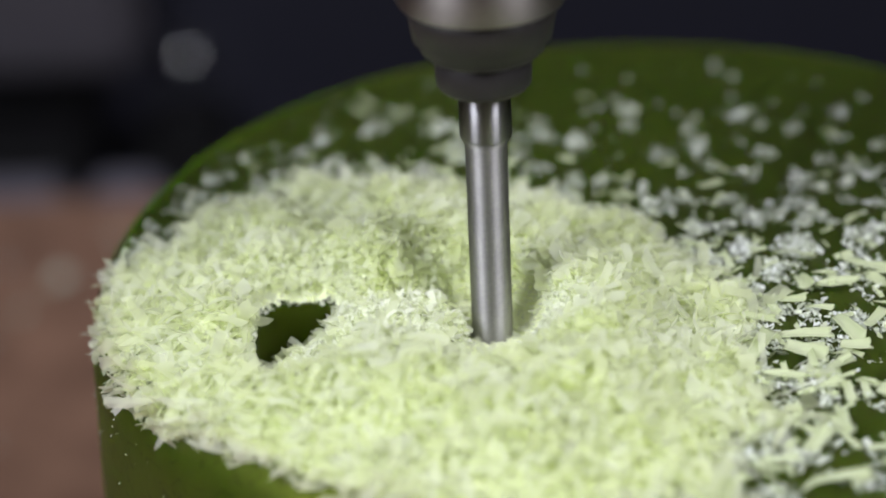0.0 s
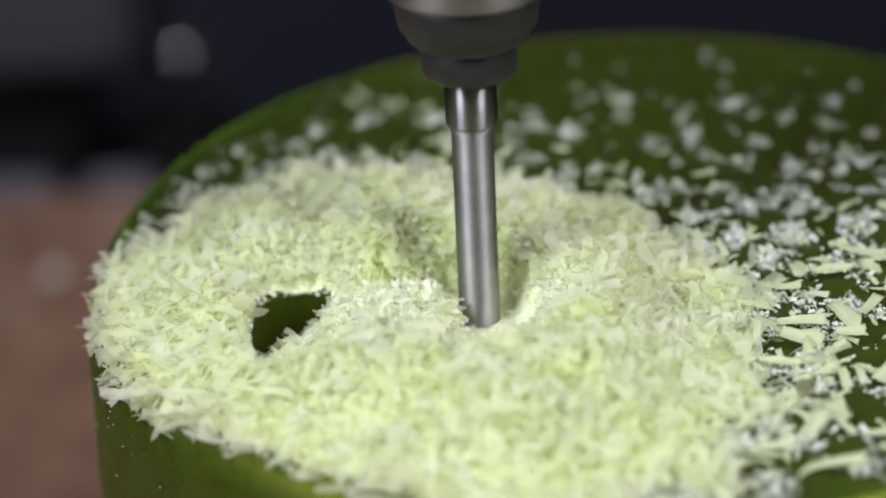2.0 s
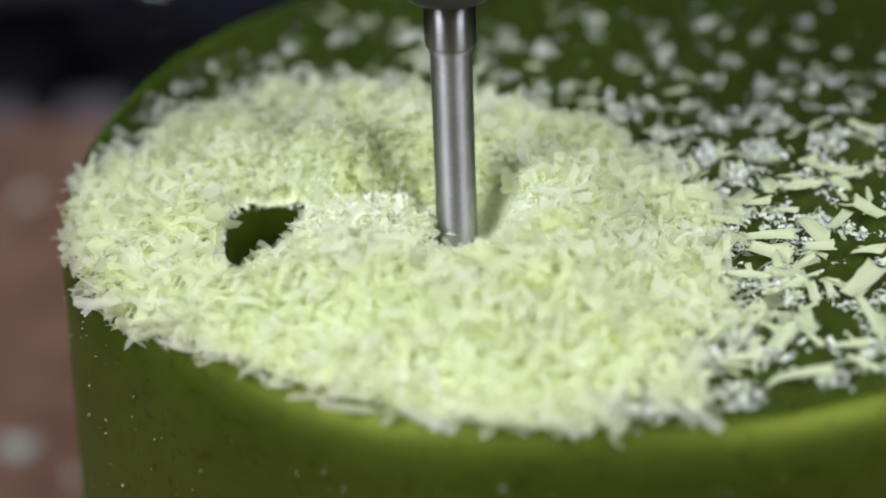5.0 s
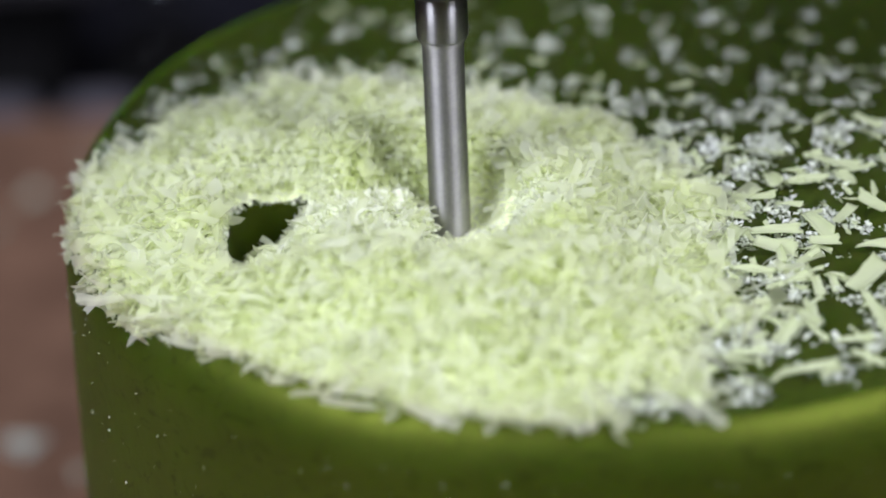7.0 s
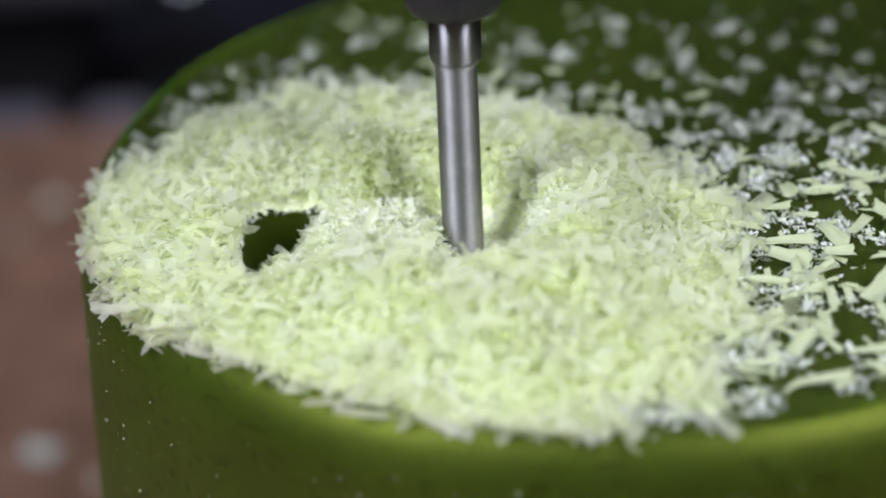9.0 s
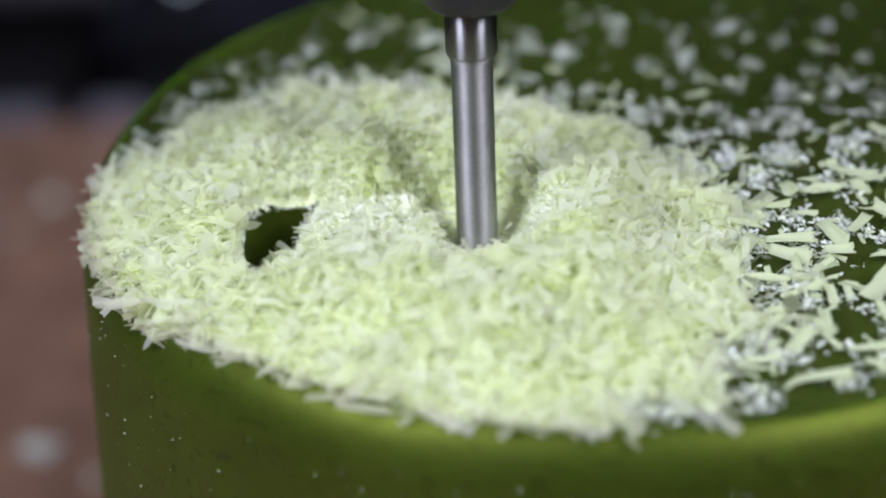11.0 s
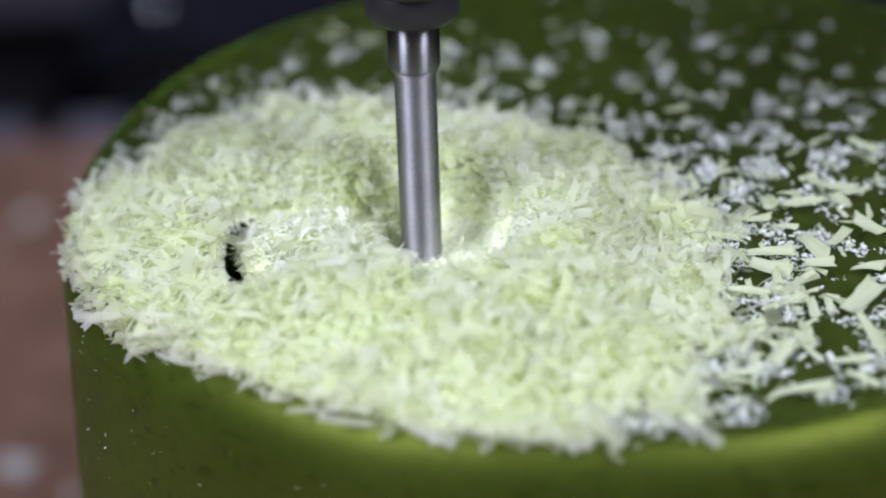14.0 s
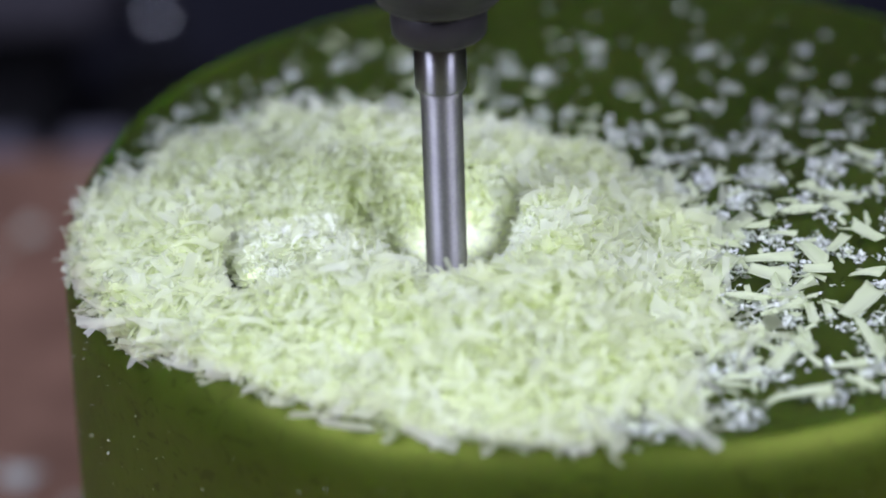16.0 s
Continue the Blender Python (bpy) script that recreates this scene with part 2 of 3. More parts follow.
def heap_edge(x, y):
    """1 in the middle of the heap, 0 at its ragged edge."""
    d = np.hypot((x + 0.0275) / 0.043, (y + 0.027) / np.where(y > -0.027, 0.0395 + 0.006 * smooth(-0.008, -0.032, x), 0.05))
    return 1 - d + 0.085 * lump(x, y, 0.020, 3)


def heap_top(x, y):
    e = heap_edge(x, y)
    h = 0.0068 * np.clip(e / np.where(x > -0.012, 0.5 + 0.25 * smooth(-0.012, 0.01, x), 0.5), 0, 1) ** (0.75 + 0.4 * smooth(-0.012, 0.01, x)) * (1 + 0.16 * lump(x, y, 0.012, 5))
    rho = np.hypot(x, y)
    h *= 1 - 0.8 * smooth(0.046, 0.064, rho)
    c = np.hypot(x - TOOL[0], (y - TOOL[1]) * np.where(y < TOOL[1], 0.50, 1.0))
    h = h * smooth(0.0040, 0.0115, c)
    # low ground left of the cutter, where the loose drift lies
    g = smooth(1.25, 0.7, np.hypot((x + 0.0275) / 0.0090, (y + 0.0200) / 0.009))
    h = h * (1 - 0.8 * g)
    # the bowl bored round the cutter: packed floor, steep wall, a low lip of powder
    r = np.hypot(x - POCKET[0], y - POCKET[1])
    h = np.where(r < 0.016, np.maximum(h, 0.0001 + 0.0004 * lump(x, y, 0.004, 14)), h)
    w = smooth(0.0055, 0.0090, r + 0.0005 * lump(x, y, 0.005, 15))
    h = h * w - 0.0018 * (1 - w)
    s = in_slot(x, y)
    h *= 0.4 + 0.6 * smooth(-0.0005, 0.005, slot_gap(x, y))
    k = smooth(0.001, 0.0125, (x + 0.0455) * 0.62 + (-0.0125 - y) * 0.6)
    k = k * (1 - 0.75 * smooth(0.0022, 0.0006, x + 0.0455) * smooth(-0.030, -0.026, y))
    h = np.where(s, -0.0060 + 0.0070 * k, h)
    return block_top(x, y) + h


def flakes(name, pos, length, width, rot, curl, cup, mat, nl=5, nw=3):
    """Curled shavings as one mesh: pos (n,3), rot (n,3,3), curl in radians along, cup across."""
    n = len(pos)
    u = np.linspace(-0.5, 0.5, nl)
    v = np.linspace(-0.5, 0.5, nw)
    U, V = [a.ravel() for a in np.meshgrid(u, v, indexing="ij")]
    rag = 0.08 if nl < 8 else 0.05
    along = U[None, :] + 0.5
    w0, w1 = rng.uniform(0.22, 1.0, (n, 1)), rng.uniform(0.6, 1.0, (n, 1))
    leaf = 1 - rng.uniform(0.4, 0.9, (n, 1)) * np.abs(2 * U)[None, :] ** rng.uniform(2.0, 6.0, (n, 1))
    taper = np.where(rng.uniform(0, 1, (n, 1)) < (0.72 if nl < 8 else 0.95), w0 + (w1 - w0) * along, leaf) + rng.uniform(-rag, rag, (n, len(U)))
    slant = rng.uniform(-0.55, 0.55, (n, 1)) * (1 - along) + rng.uniform(-0.55, 0.55, (n, 1)) * along
    fray = (np.abs(U)[None, :] > 0.49) * rng.uniform(-0.04, 0.04, (n, len(U)))
    a = curl[:, None] * U[None, :]
    rad = (length / curl)[:, None]
    X, Z = rad * np.sin(a) + slant * V[None, :] * width[:, None] + fray * length[:, None], rad * (1 - np.cos(a))
    skew = rng.uniform(-0.25, 0.25, (n, 1))
    b = cup[:, None] * V[None, :]
    wr = (width / cup)[:, None]
    Y = wr * np.sin(b) * taper + skew * width[:, None] * U[None, :]
    Z = Z + wr * (1 - np.cos(b)) * taper + rng.uniform(-0.6, 0.6, (n, 1)) * U[None, :] * V[None, :] * width[:, None]
    Z = Z - Z.mean(axis=1, keepdims=True)
    L = np.stack([X, Y, Z], -1)
    W = np.einsum("nij,nkj->nki", rot, L) + pos[:, None, :]
    base = np.array([(i * nw + j, (i + 1) * nw + j, (i + 1) * nw + j + 1, i * nw + j + 1) for i in range(nl - 1) for j in range(nw - 1)])
    F = (base[None] + (np.arange(n) * nl * nw)[:, None, None]).reshape(-1, 4)
    me = bpy.data.meshes.new(name)
    W = W.reshape(-1, 3)
    me.vertices.add(len(W))
    me.vertices.foreach_set("co", W.ravel())
    me.loops.add(F.size)
    me.loops.foreach_set("vertex_index", F.ravel().astype(np.int32))
    me.polygons.add(len(F))
    me.polygons.foreach_set("loop_start", np.arange(0, F.size, 4, dtype=np.int32))
    me.polygons.foreach_set("use_smooth", np.ones(len(F), dtype=bool))
    me.update(calc_edges=True)
    me.materials.append(mat)
    return me


def turns(n, tilt):
    """Random turns; tilt: the spread of the lean off the level, in radians."""
    yaw, lean, dirn = rng.uniform(0, 6.283, n), rng.normal(0, tilt, n), rng.uniform(0, 6.283, n)
    cy, sy = np.cos(yaw), np.sin(yaw)
    one, zero = np.ones(n), np.zeros(n)
    Rz = np.stack([cy, -sy, zero, sy, cy, zero, zero, zero, one], -1).reshape(n, 3, 3)
    k = np.stack([np.cos(dirn), np.sin(dirn), zero], -1)
    K = np.stack([zero, -k[:, 2], k[:, 1], k[:, 2], zero, -k[:, 0], -k[:, 1], k[:, 0], zero], -1).reshape(n, 3, 3)
    R = np.eye(3)[None] + np.sin(lean)[:, None, None] * K + (1 - np.cos(lean))[:, None, None] * (K @ K)
    return R @ Rz


def spread(n, box4, keep):
    """n random places in a rectangle, kept with the chance that keep gives."""
    xs, ys = [], []
    while sum(len(a) for a in xs) < n:
        x, y = rng.uniform(box4[0], box4[2], 4 * n), rng.uniform(box4[1], box4[3], 4 * n)
        ok = rng.uniform(0, 1, 4 * n) < keep(x, y)
        xs.append(x[ok]), ys.append(y[ok])
    return np.concatenate(xs)[:n], np.concatenate(ys)[:n]


def flake_set(name, x, y, z, lo, hi, aspect, tilt, mat, nl=5, nw=3, curl=(0.2, 1.5)):
    n = len(x)
    length = lo + (hi - lo) * rng.beta(1.6, 2.6, n)
    width = length * rng.uniform(*aspect, n)
    return flakes(name, np.stack([x, y, z], -1), length, width, turns(n, tilt), rng.uniform(*curl, n) * rng.choice([-1, 1], n), rng.uniform(0.2, 1.5, n), mat, nl, nw)


def stuff(name, meshes, label, category):
    """One heap: its meshes joined into one object of kind stuff."""
    bm = bmesh.new()
    mats = []
    for me in meshes:
        k = len(mats)
        mats.append(me.materials[0])
        for p in me.polygons:
            p.material_index = k
        bm.from_mesh(me)
    me = bpy.data.meshes.new(name)
    bm.to_mesh(me)
    bm.free()
    for m in mats:
        me.materials.append(m)
    ob = new(name, me)
    return tagged(ob, label, category, kind="stuff")


def heap_bed():
    step = 0.0006
    gx = np.arange(-0.068, 0.022, step)
    gy = np.arange(-0.068, 0.016, step)
    X, Y = np.meshgrid(gx, gy, indexing="ij")
    bored = np.hypot(X - POCKET[0], Y - POCKET[1])
    deep = smooth(0.0060, 0.0120, bored)
    Z = heap_top(X, Y) - 0.0002 - 0.0008 * deep + (0.3 + 0.7 * deep) * (0.0005 * lump(X, Y, 0.0022, 11) + 0.0003 * lump(X, Y, 0.0011, 12))
    rest, gap = block_top(X, Y), slot_gap(X, Y)
    Z = np.where(in_slot(X, Y), Z, rest + (Z - rest) * smooth(-0.0002, 0.0016, gap))
    ok = (heap_edge(X, Y) > 0.03) & (np.hypot(X, Y) < 0.0635) & ((Z > block_top(X, Y) - 0.0003) | in_slot(X, Y, 0.0004) | (bored < 0.0079))
    ok &= in_slot(X, Y) | (gap > -0.0001)
    nx, ny = X.shape
    idx = np.arange(nx * ny).reshape(nx, ny)
    q = ok[:-1, :-1] & ok[1:, :-1] & ok[1:, 1:] & ok[:-1, 1:]
    corners = np.stack([Z[:-1, :-1], Z[1:, :-1], Z[1:, 1:], Z[:-1, 1:]])
    slot = in_slot(X, Y)
    mixed = (slot[:-1, :-1] != slot[1:, 1:]) | (slot[1:, :-1] != slot[:-1, 1:])
    q &= ~(mixed & (np.ptp(corners, axis=0) > 0.0012))
    F = np.stack([idx[:-1, :-1][q], idx[1:, :-1][q], idx[1:, 1:][q], idx[:-1, 1:][q]], -1)
    used = np.unique(F)
    back = np.zeros(nx * ny, dtype=int)
    back[used] = np.arange(len(used))
    V = np.stack([X.ravel(), Y.ravel(), Z.ravel()], -1)[used]
    return mesh_from("bed", V, back[F], BED)


def fine_ground(x, y):
    """1 where the shavings are chopped fine, between the slot and the cutter and before both."""
    return smooth(1.35, 0.75, np.hypot((x + 0.0285) / 0.0165, (y + 0.0255) / 0.0100))


def heap():
    reach = (-0.0685, -0.0685, 0.03, 0.02)
    inside = lambda x, y: smooth(-0.05, 0.14, heap_edge(x, y)) * (np.hypot(x, y) < 0.0634 + 0.0024 * smooth(-0.048, -0.034, y) * (x < -0.02)) * (np.hypot(x - POCKET[0], y - POCKET[1]) > 0.0076)
    meshes = [heap_bed()]
    for n, lo, hi, asp, tilt, mat, lift in ((6000, 2.4, 6.4, (0.26, 0.6), 0.6, FLAKE, 0.5), (10500, 1.1, 3.2, (0.25, 0.6), 0.75, FLAKE, 0.45), (15000, 0.35, 1.1, (0.4, 0.9), 1.0, CRUMB, 0.2)):
        grain = (lambda x, y: 1 - 0.75 * fine_ground(x, y)) if hi > 5 else (lambda x, y: 0.18 + 0.82 * fine_ground(x, y)) if hi < 1.3 else (lambda x, y: 1 - 0.5 * fine_ground(x, y))
        x, y = spread(n, reach, lambda x, y: inside(x, y) * grain(x, y))
        z = heap_top(x, y) + MM * (rng.uniform(-1.5, lift, n))
        gap = slot_gap(x, y)
        keep = ~((gap > -0.0014) & (gap < (0.0001 * hi if hi > 1.3 else 0.0)))
        keep &= (hi < 1.3) | (np.hypot(x - POCKET[0], y - POCKET[1]) > POCKET[2] + np.where(y > POCKET[1] + 0.002, 0.0002, 0.00035) * hi)
        keep &= (hi < 1.3) | (y > POCKET[1] - 0.003) | (np.hypot(x - POCKET[0], y - POCKET[1]) > (0.0135 if hi > 5 else 0.0105))
        meshes.append(flake_set("shavings", x[keep], y[keep], z[keep], lo * MM, hi * MM, asp, tilt, mat, nl=4 if hi < 1.5 else 6))
    # long blades standing out of the heap
    proud = lambda x, y: inside(x, y) * (slot_gap(x, y) > 0.0025) * (np.hypot(x - TOOL[0], y - TOOL[1] + 0.004) > 0.014) * np.clip(0.4 + 0.8 * lump(x, y, 0.02, 8), 0.05, 1)
    x, y = spread(1700, reach, proud)
    meshes.append(flake_set("blades", x, y, heap_top(x, y) + MM * rng.uniform(0.2, 1.4, len(x)), 3.2 * MM, 7.5 * MM, (0.15, 0.30), 0.75, FLAKE, nl=7, curl=(0.3, 1.8)))
    # shards standing up along the far edge and the far side of the heap
    rear = lambda x, y: smooth(-0.10, 0.02, heap_edge(x, y)) * smooth(0.45, 0.2, heap_edge(x, y)) * (np.hypot(x, y) < 0.0645) * smooth(-0.022, -0.008, y) * smooth(0.02, 0.0, x)
    x, y = spread(620, reach, rear)
    meshes.append(flake_set("shards", x, y, heap_top(x, y) + MM * rng.uniform(0.3, 1.6, len(x)), 3.0 * MM, 7.0 * MM, (0.22, 0.42), 0.8, FLAKE, nl=7, curl=(0.2, 1.2)))
    # crumbs along the slot's lip and powder round the cutter
    x, y = spread(2600, (-0.050, -0.036, -0.032, -0.008), lambda x, y: (slot_gap(x, y) > -0.0002) * (slot_gap(x, y) < 0.003) * 1.0)
    meshes.append(flake_set("crumbs", x, y, np.where(slot_gap(x, y) < 0.0009, 0.0006 + 0.9 * np.maximum(slot_gap(x, y), 0), heap_top(x, y)) + MM * rng.uniform(-0.6, 0.4, len(x)), 0.3 * MM, 1.2 * MM, (0.4, 0.9), 1.0, CRUMB, nl=3))
    x, y = spread(1500, (-0.051, -0.036, -0.030, -0.006), lambda x, y: (slot_gap(x, y) > 0.0003) * (slot_gap(x, y) < 0.005) * 1.0)
    meshes.append(flake_set("crumbs", x, y, heap_top(x, y) + MM * rng.uniform(-0.5, 0.7, len(x)), 0.9 * MM, 3.4 * MM, (0.2, 0.45), 0.9, FLAKE))
    powder = lambda x, y: np.exp(-(np.hypot((x - TOOL[0] + 0.004) / 1.3, y - TOOL[1] + 0.005) / 0.0085) ** 2) * (np.hypot(x - POCKET[0], y - POCKET[1]) > 0.0076)
    x, y = spread(9500, (-0.045, -0.045, 0.005, 0.0), powder)
    meshes.append(flake_set("powder", x, y, heap_top(x, y) + MM * rng.uniform(-0.4, 0.6, len(x)), 0.25 * MM, 1.1 * MM, (0.4, 0.9), 1.0, CRUMB, nl=3))
    # flakes on the slope behind the cutter
    x, y = spread(1100, (-0.040, -0.026, -0.010, -0.002), lambda x, y: 1.0 * (np.hypot((x + 0.0255) / 0.0105, (y + 0.0130) / 0.0075) < 1.1) * (np.hypot(x - TOOL[0], y - TOOL[1]) > 0.0072) * (slot_gap(x, y) > 0.001))
    meshes.append(flake_set("shavings", x, y, heap_top(x, y) + MM * rng.uniform(-0.8, 0.7, len(x)), 1.2 * MM, 4.2 * MM, (0.2, 0.42), 0.8, FLAKE))
    # crumbs lying flat on the floor and the wall of the bowl
    cx, cy = POCKET[:2]
    x, y = spread(2400, (cx - 0.0095, cy - 0.0095, cx + 0.0095, cy + 0.0095), lambda x, y: 0.25 + 0.75 * smooth(0.0055, 0.008, np.hypot(x - cx, y - cy)))
    meshes.append(flake_set("crumbs", x, y, heap_top(x, y) + MM * rng.uniform(-0.25, 0.12, len(x)), 0.3 * MM, 1.6 * MM, (0.4, 0.9), 0.6, CRUMB, nl=3))
    x, y = spread(420, (cx - 0.013, cy - 0.002, cx + 0.013, cy + 0.013), lambda x, y: smooth(0.0068, 0.0085, np.hypot(x - cx, y - cy)) * (np.hypot(x - cx, y - cy) < 0.0125))
    meshes.append(flake_set("shavings", x, y, heap_top(x, y) + MM * rng.uniform(-0.5, 0.25, len(x)), 1.5 * MM, 4.5 * MM, (0.25, 0.5), 0.7, FLAKE))
    return stuff("shavings_heap", meshes, "heaped pale yellow-green wax shavings on the block", "shavings")


heap()


def sprinkle():
    """Loose shavings thinning out over the bare top of the block."""
    def thin(x, y):
        e = heap_edge(x, y)
        rho = np.hypot(x, y)
        return np.exp(np.clip(e, -3, 0) * np.where(y > 0, 2.7, 2.2)) * (1 - 0.5 * smooth(-0.002, 0.010, y) * smooth(0.034, 0.004, x)) * (rho < 0.061) * (e < 0.12) * np.clip(0.36 + 0.95 * lump(x, y, 0.011, 21), 0, 1)
    meshes = []
    reach = (-0.062, -0.062, 0.062, 0.062)
    for n, lo, hi, asp, tilt, mat, up in ((40, 1.6, 4.0, (0.3, 0.6), 0.45, SHAVE, 0.6), (300, 0.6, 1.7, (0.4, 0.9), 0.4, DUST, 0.3), (1300, 0.25, 0.8, (0.6, 1.0), 0.5, DUST, 0.15)):
        x, y = spread(n, reach, thin if hi < 3 else lambda x, y: thin(x, y) * (0.12 + 0.88 * smooth(0.006, -0.006, y)))
        z = np.full(n, MM * up) + MM * rng.uniform(0, 0.3, n)
        meshes.append(flake_set("shavings", x, y, z, lo * MM, hi * MM, asp, tilt, mat, nl=5 if hi > 2 else 3))
    # clots of crumbs clinging together
    x, y = spread(560, reach, lambda x, y: thin(x, y) * (1 - 0.6 * smooth(-0.002, -0.012, y)) * (0.35 + 0.65 * smooth(-0.022, 0.008, x)))
    many = rng.integers(4, 24, len(x))
    size = MM * (0.35 + 0.09 * many ** 0.8)
    cx, cy, cs = np.repeat(x, many), np.repeat(y, many), np.repeat(size, many)
    px, py = cx + rng.normal(0, 0.55, len(cx)) * cs, cy + rng.normal(0, 0.55, len(cx)) * cs
    pz = np.abs(rng.normal(0, 0.35, len(cx))) * cs + 0.00015
    meshes.append(flake_set("clots", px, py, pz, 0.25 * MM, 1.25 * MM, (0.4, 0.9), 0.9, DUST, nl=3))
    return stuff("scattered_shavings", meshes, "loose pale wax shavings and crumbs scattered on the green top", "shavings")


sprinkle()


LARGE = ((26.9, -8.0, -27, 7.3), (22.9, -12.8, 6, 5.8), (15.9, -16.7, -36, 6.8), (12.8, -20.2, -5, 5.1), (17.3, -24.9, -16, 7.5), (12.3, -27.1, 69, 8.5), (22.7, -23.3, -72, 7.4), (26.0, -21.9, 61, 5.4), (29.6, -19.6, -59, 5.4), (28.2, -29.0, -16, 4.4), (20.9, -31.5, 57, 6.5), (26.6, -36.5, 48, 7.1), (18.3, -36.3, 31, 5.2), (14.2, -34.0, -5, 5.3), (26.3, -44.2, -76, 8.5), (18.7, -44.6, -75, 6.2), (17.7, -55.5, -5, 6.8), (23.8, -54.2, -41, 4.6), (4.6, -59.5, -63, 4.6), (32.4, 2.2, -47, 5.1), (16.3, -48.1, 52, 5.7), (18.9, -11.3, -82, 6.1), (20.1, -18.7, -26, 3.7), (17.2, -29.1, -22, 5.5))


def large_shavings():
    """Single long shavings lying apart on the bare green top."""
    kinds = []
    for k in range(12):
        me = flakes("wax_shaving", np.zeros((1, 3)), np.array([0.005]), np.array([0.005 * rng.uniform(0.26, 0.44)]), np.eye(3)[None], np.array([rng.uniform(0.1, 0.6)]) * rng.choice([-1, 1]), np.array([rng.uniform(0.7, 2.2)]), SHAVE, 12, 7)
        bm = bmesh.new()
        bm.from_mesh(me)
        bmesh.ops.solidify(bm, geom=bm.faces[:], thickness=0.00012)
        for f in bm.faces:
            f.smooth = True
        bm.to_mesh(me)
        bm.free()
        kinds.append(me)
    for i, (x, y, a, l) in enumerate(LARGE):
        ob = new("wax_shaving", kinds[i % 12])
        k = l / 5.6
        ob.matrix_world = pose(x * MM, y * MM, 0.0011 + 0.0002 * (i % 3), rng.uniform(0, 26), rng.uniform(-14, 14), a) @ Matrix.Diagonal((k, k, k, 1))
        tagged(ob, "long pale translucent wax shaving lying on the green top", "shaving", "long loose shavings")


    def near_right(x, y):
        e = heap_edge(x, y)
        return np.exp(np.clip(e, -3, 0) * 2.4) * (np.hypot(x, y) < 0.060) * (e < 0.05) * (x > 0.002) * (0.15 + 0.85 * smooth(0.004, -0.008, y))
    xs, ys = spread(95, (0.0, -0.058, 0.045, 0.03), near_right)
    for i in range(len(xs)):
        ob = new("wax_shaving", kinds[(5 * i + 1) % 12])
        k = float(0.3 + 0.65 * rng.beta(1.4, 2.4))
        ob.matrix_world = pose(xs[i], ys[i], 0.0006 + 0.0009 * rng.uniform(0, 1), rng.uniform(-16, 34), rng.uniform(-20, 20), rng.uniform(-95, 95)) @ Matrix.Diagonal((k, k, k, 1))
        tagged(ob, "small pale wax shaving lying on the green top", "shaving", "short loose shavings")


    def far_side(x, y):
        e = heap_edge(x, y)
        return np.exp(np.clip(e, -3, 0) * 3.2) * (np.hypot(x, y) < 0.060) * (e < 0.06) * smooth(-0.012, -0.002, y)
    xs, ys = spread(120, (-0.05, -0.012, 0.045, 0.045), far_side)
    for i in range(len(xs)):
        ob = new("wax_shaving", kinds[(7 * i) % 12])
        k = float(0.22 + 0.5 * rng.beta(1.4, 2.4))
        ob.matrix_world = pose(xs[i], ys[i], 0.0005 + 0.0006 * rng.uniform(0, 1), rng.uniform(-20, 36), rng.uniform(-24, 24), rng.uniform(0, 360)) @ Matrix.Diagonal((k, k, k, 1))
        tagged(ob, "short pale wax shaving lying beyond the heap on the green top", "shaving", "short loose shavings")


large_shavings()


# x, y, z, lean, dip, yaw, length in millimetres
OVERHANG = ((-58.3, -34.0, 0.8, 20, 4, 4, 6.2), (-61.6, -25.0, 1.2, 35, 18, 62, 4.6), (-60.3, -29.0, 0.6, -25, 10, -40, 4.4), (-39.3, -50.3, -1.2, 15, 62, 66, 5.0), (-47.0, -41.5, 1.0, 18, 6, 14, 8.6), (6.3, -62.6, 0.6, 24, 20, -40, 4.6), (-6.5, -61.4, 0.6, -20, 32, 60, 5.6), (-30.5, -57.6, 0.4, 14, 16, 12, 6.8), (-53.2, -38.8, 0.2, -30, 24, 38, 4.2), (-49.4, -43.6, 0.4, 25, 12, -20, 4.8), (-15.5, -62.0, 0.2, -18, 26, 84, 5.2), (-22.0, -60.6, 0.4, 22, 20, -10, 6.2), (-43.5, -46.2, 0.6, 12, 10, 26, 6.0), (1.2, -62.6, 0.4, -14, 24, 70, 4.8), (-35.0, -54.8, 0.3, 20, 14, 30, 4.6), (-62.6, -21.0, 0.8, 30, 8, 80, 4.2))


def overhanging_shavings():
    """Single shavings that stick out of the heap over the block's rounded rim."""
    for x, y, z, lean, dip, yaw, l in OVERHANG:
        me = flakes("wax_shaving", np.zeros((1, 3)), np.array([l * MM]), np.array([l * MM * rng.uniform(0.26, 0.4)]), np.eye(3)[None], np.array([rng.uniform(0.2, 0.8)]), np.array([rng.uniform(0.4, 1.2)]), FLAKE, 12, 7)
        ob = new("wax_shaving", me)
        ob.matrix_world = pose(x * MM, y * MM, z * MM, lean, dip, yaw)
        tagged(ob, "pale wax shaving sticking out of the heap over the rim", "shaving", "shavings over the rim")


overhanging_shavings()


def bench_litter():
    """Shavings fallen on the board beside the block."""
    x, y = spread(480, (-0.22, -0.1, 0.22, 0.24), lambda x, y: (np.hypot(x, y) > 0.075) * np.exp(-np.maximum(np.hypot(x, y) - 0.1, 0) * 6))
    z = np.full(len(x), TABLE_Z + 0.0008)
    return stuff("board_litter", [flake_set("shavings", x, y, z, 0.003, 0.0075, (0.4, 0.8), 0.3, DUST)], "pale shavings fallen on the brown board", "shavings")


bench_litter()


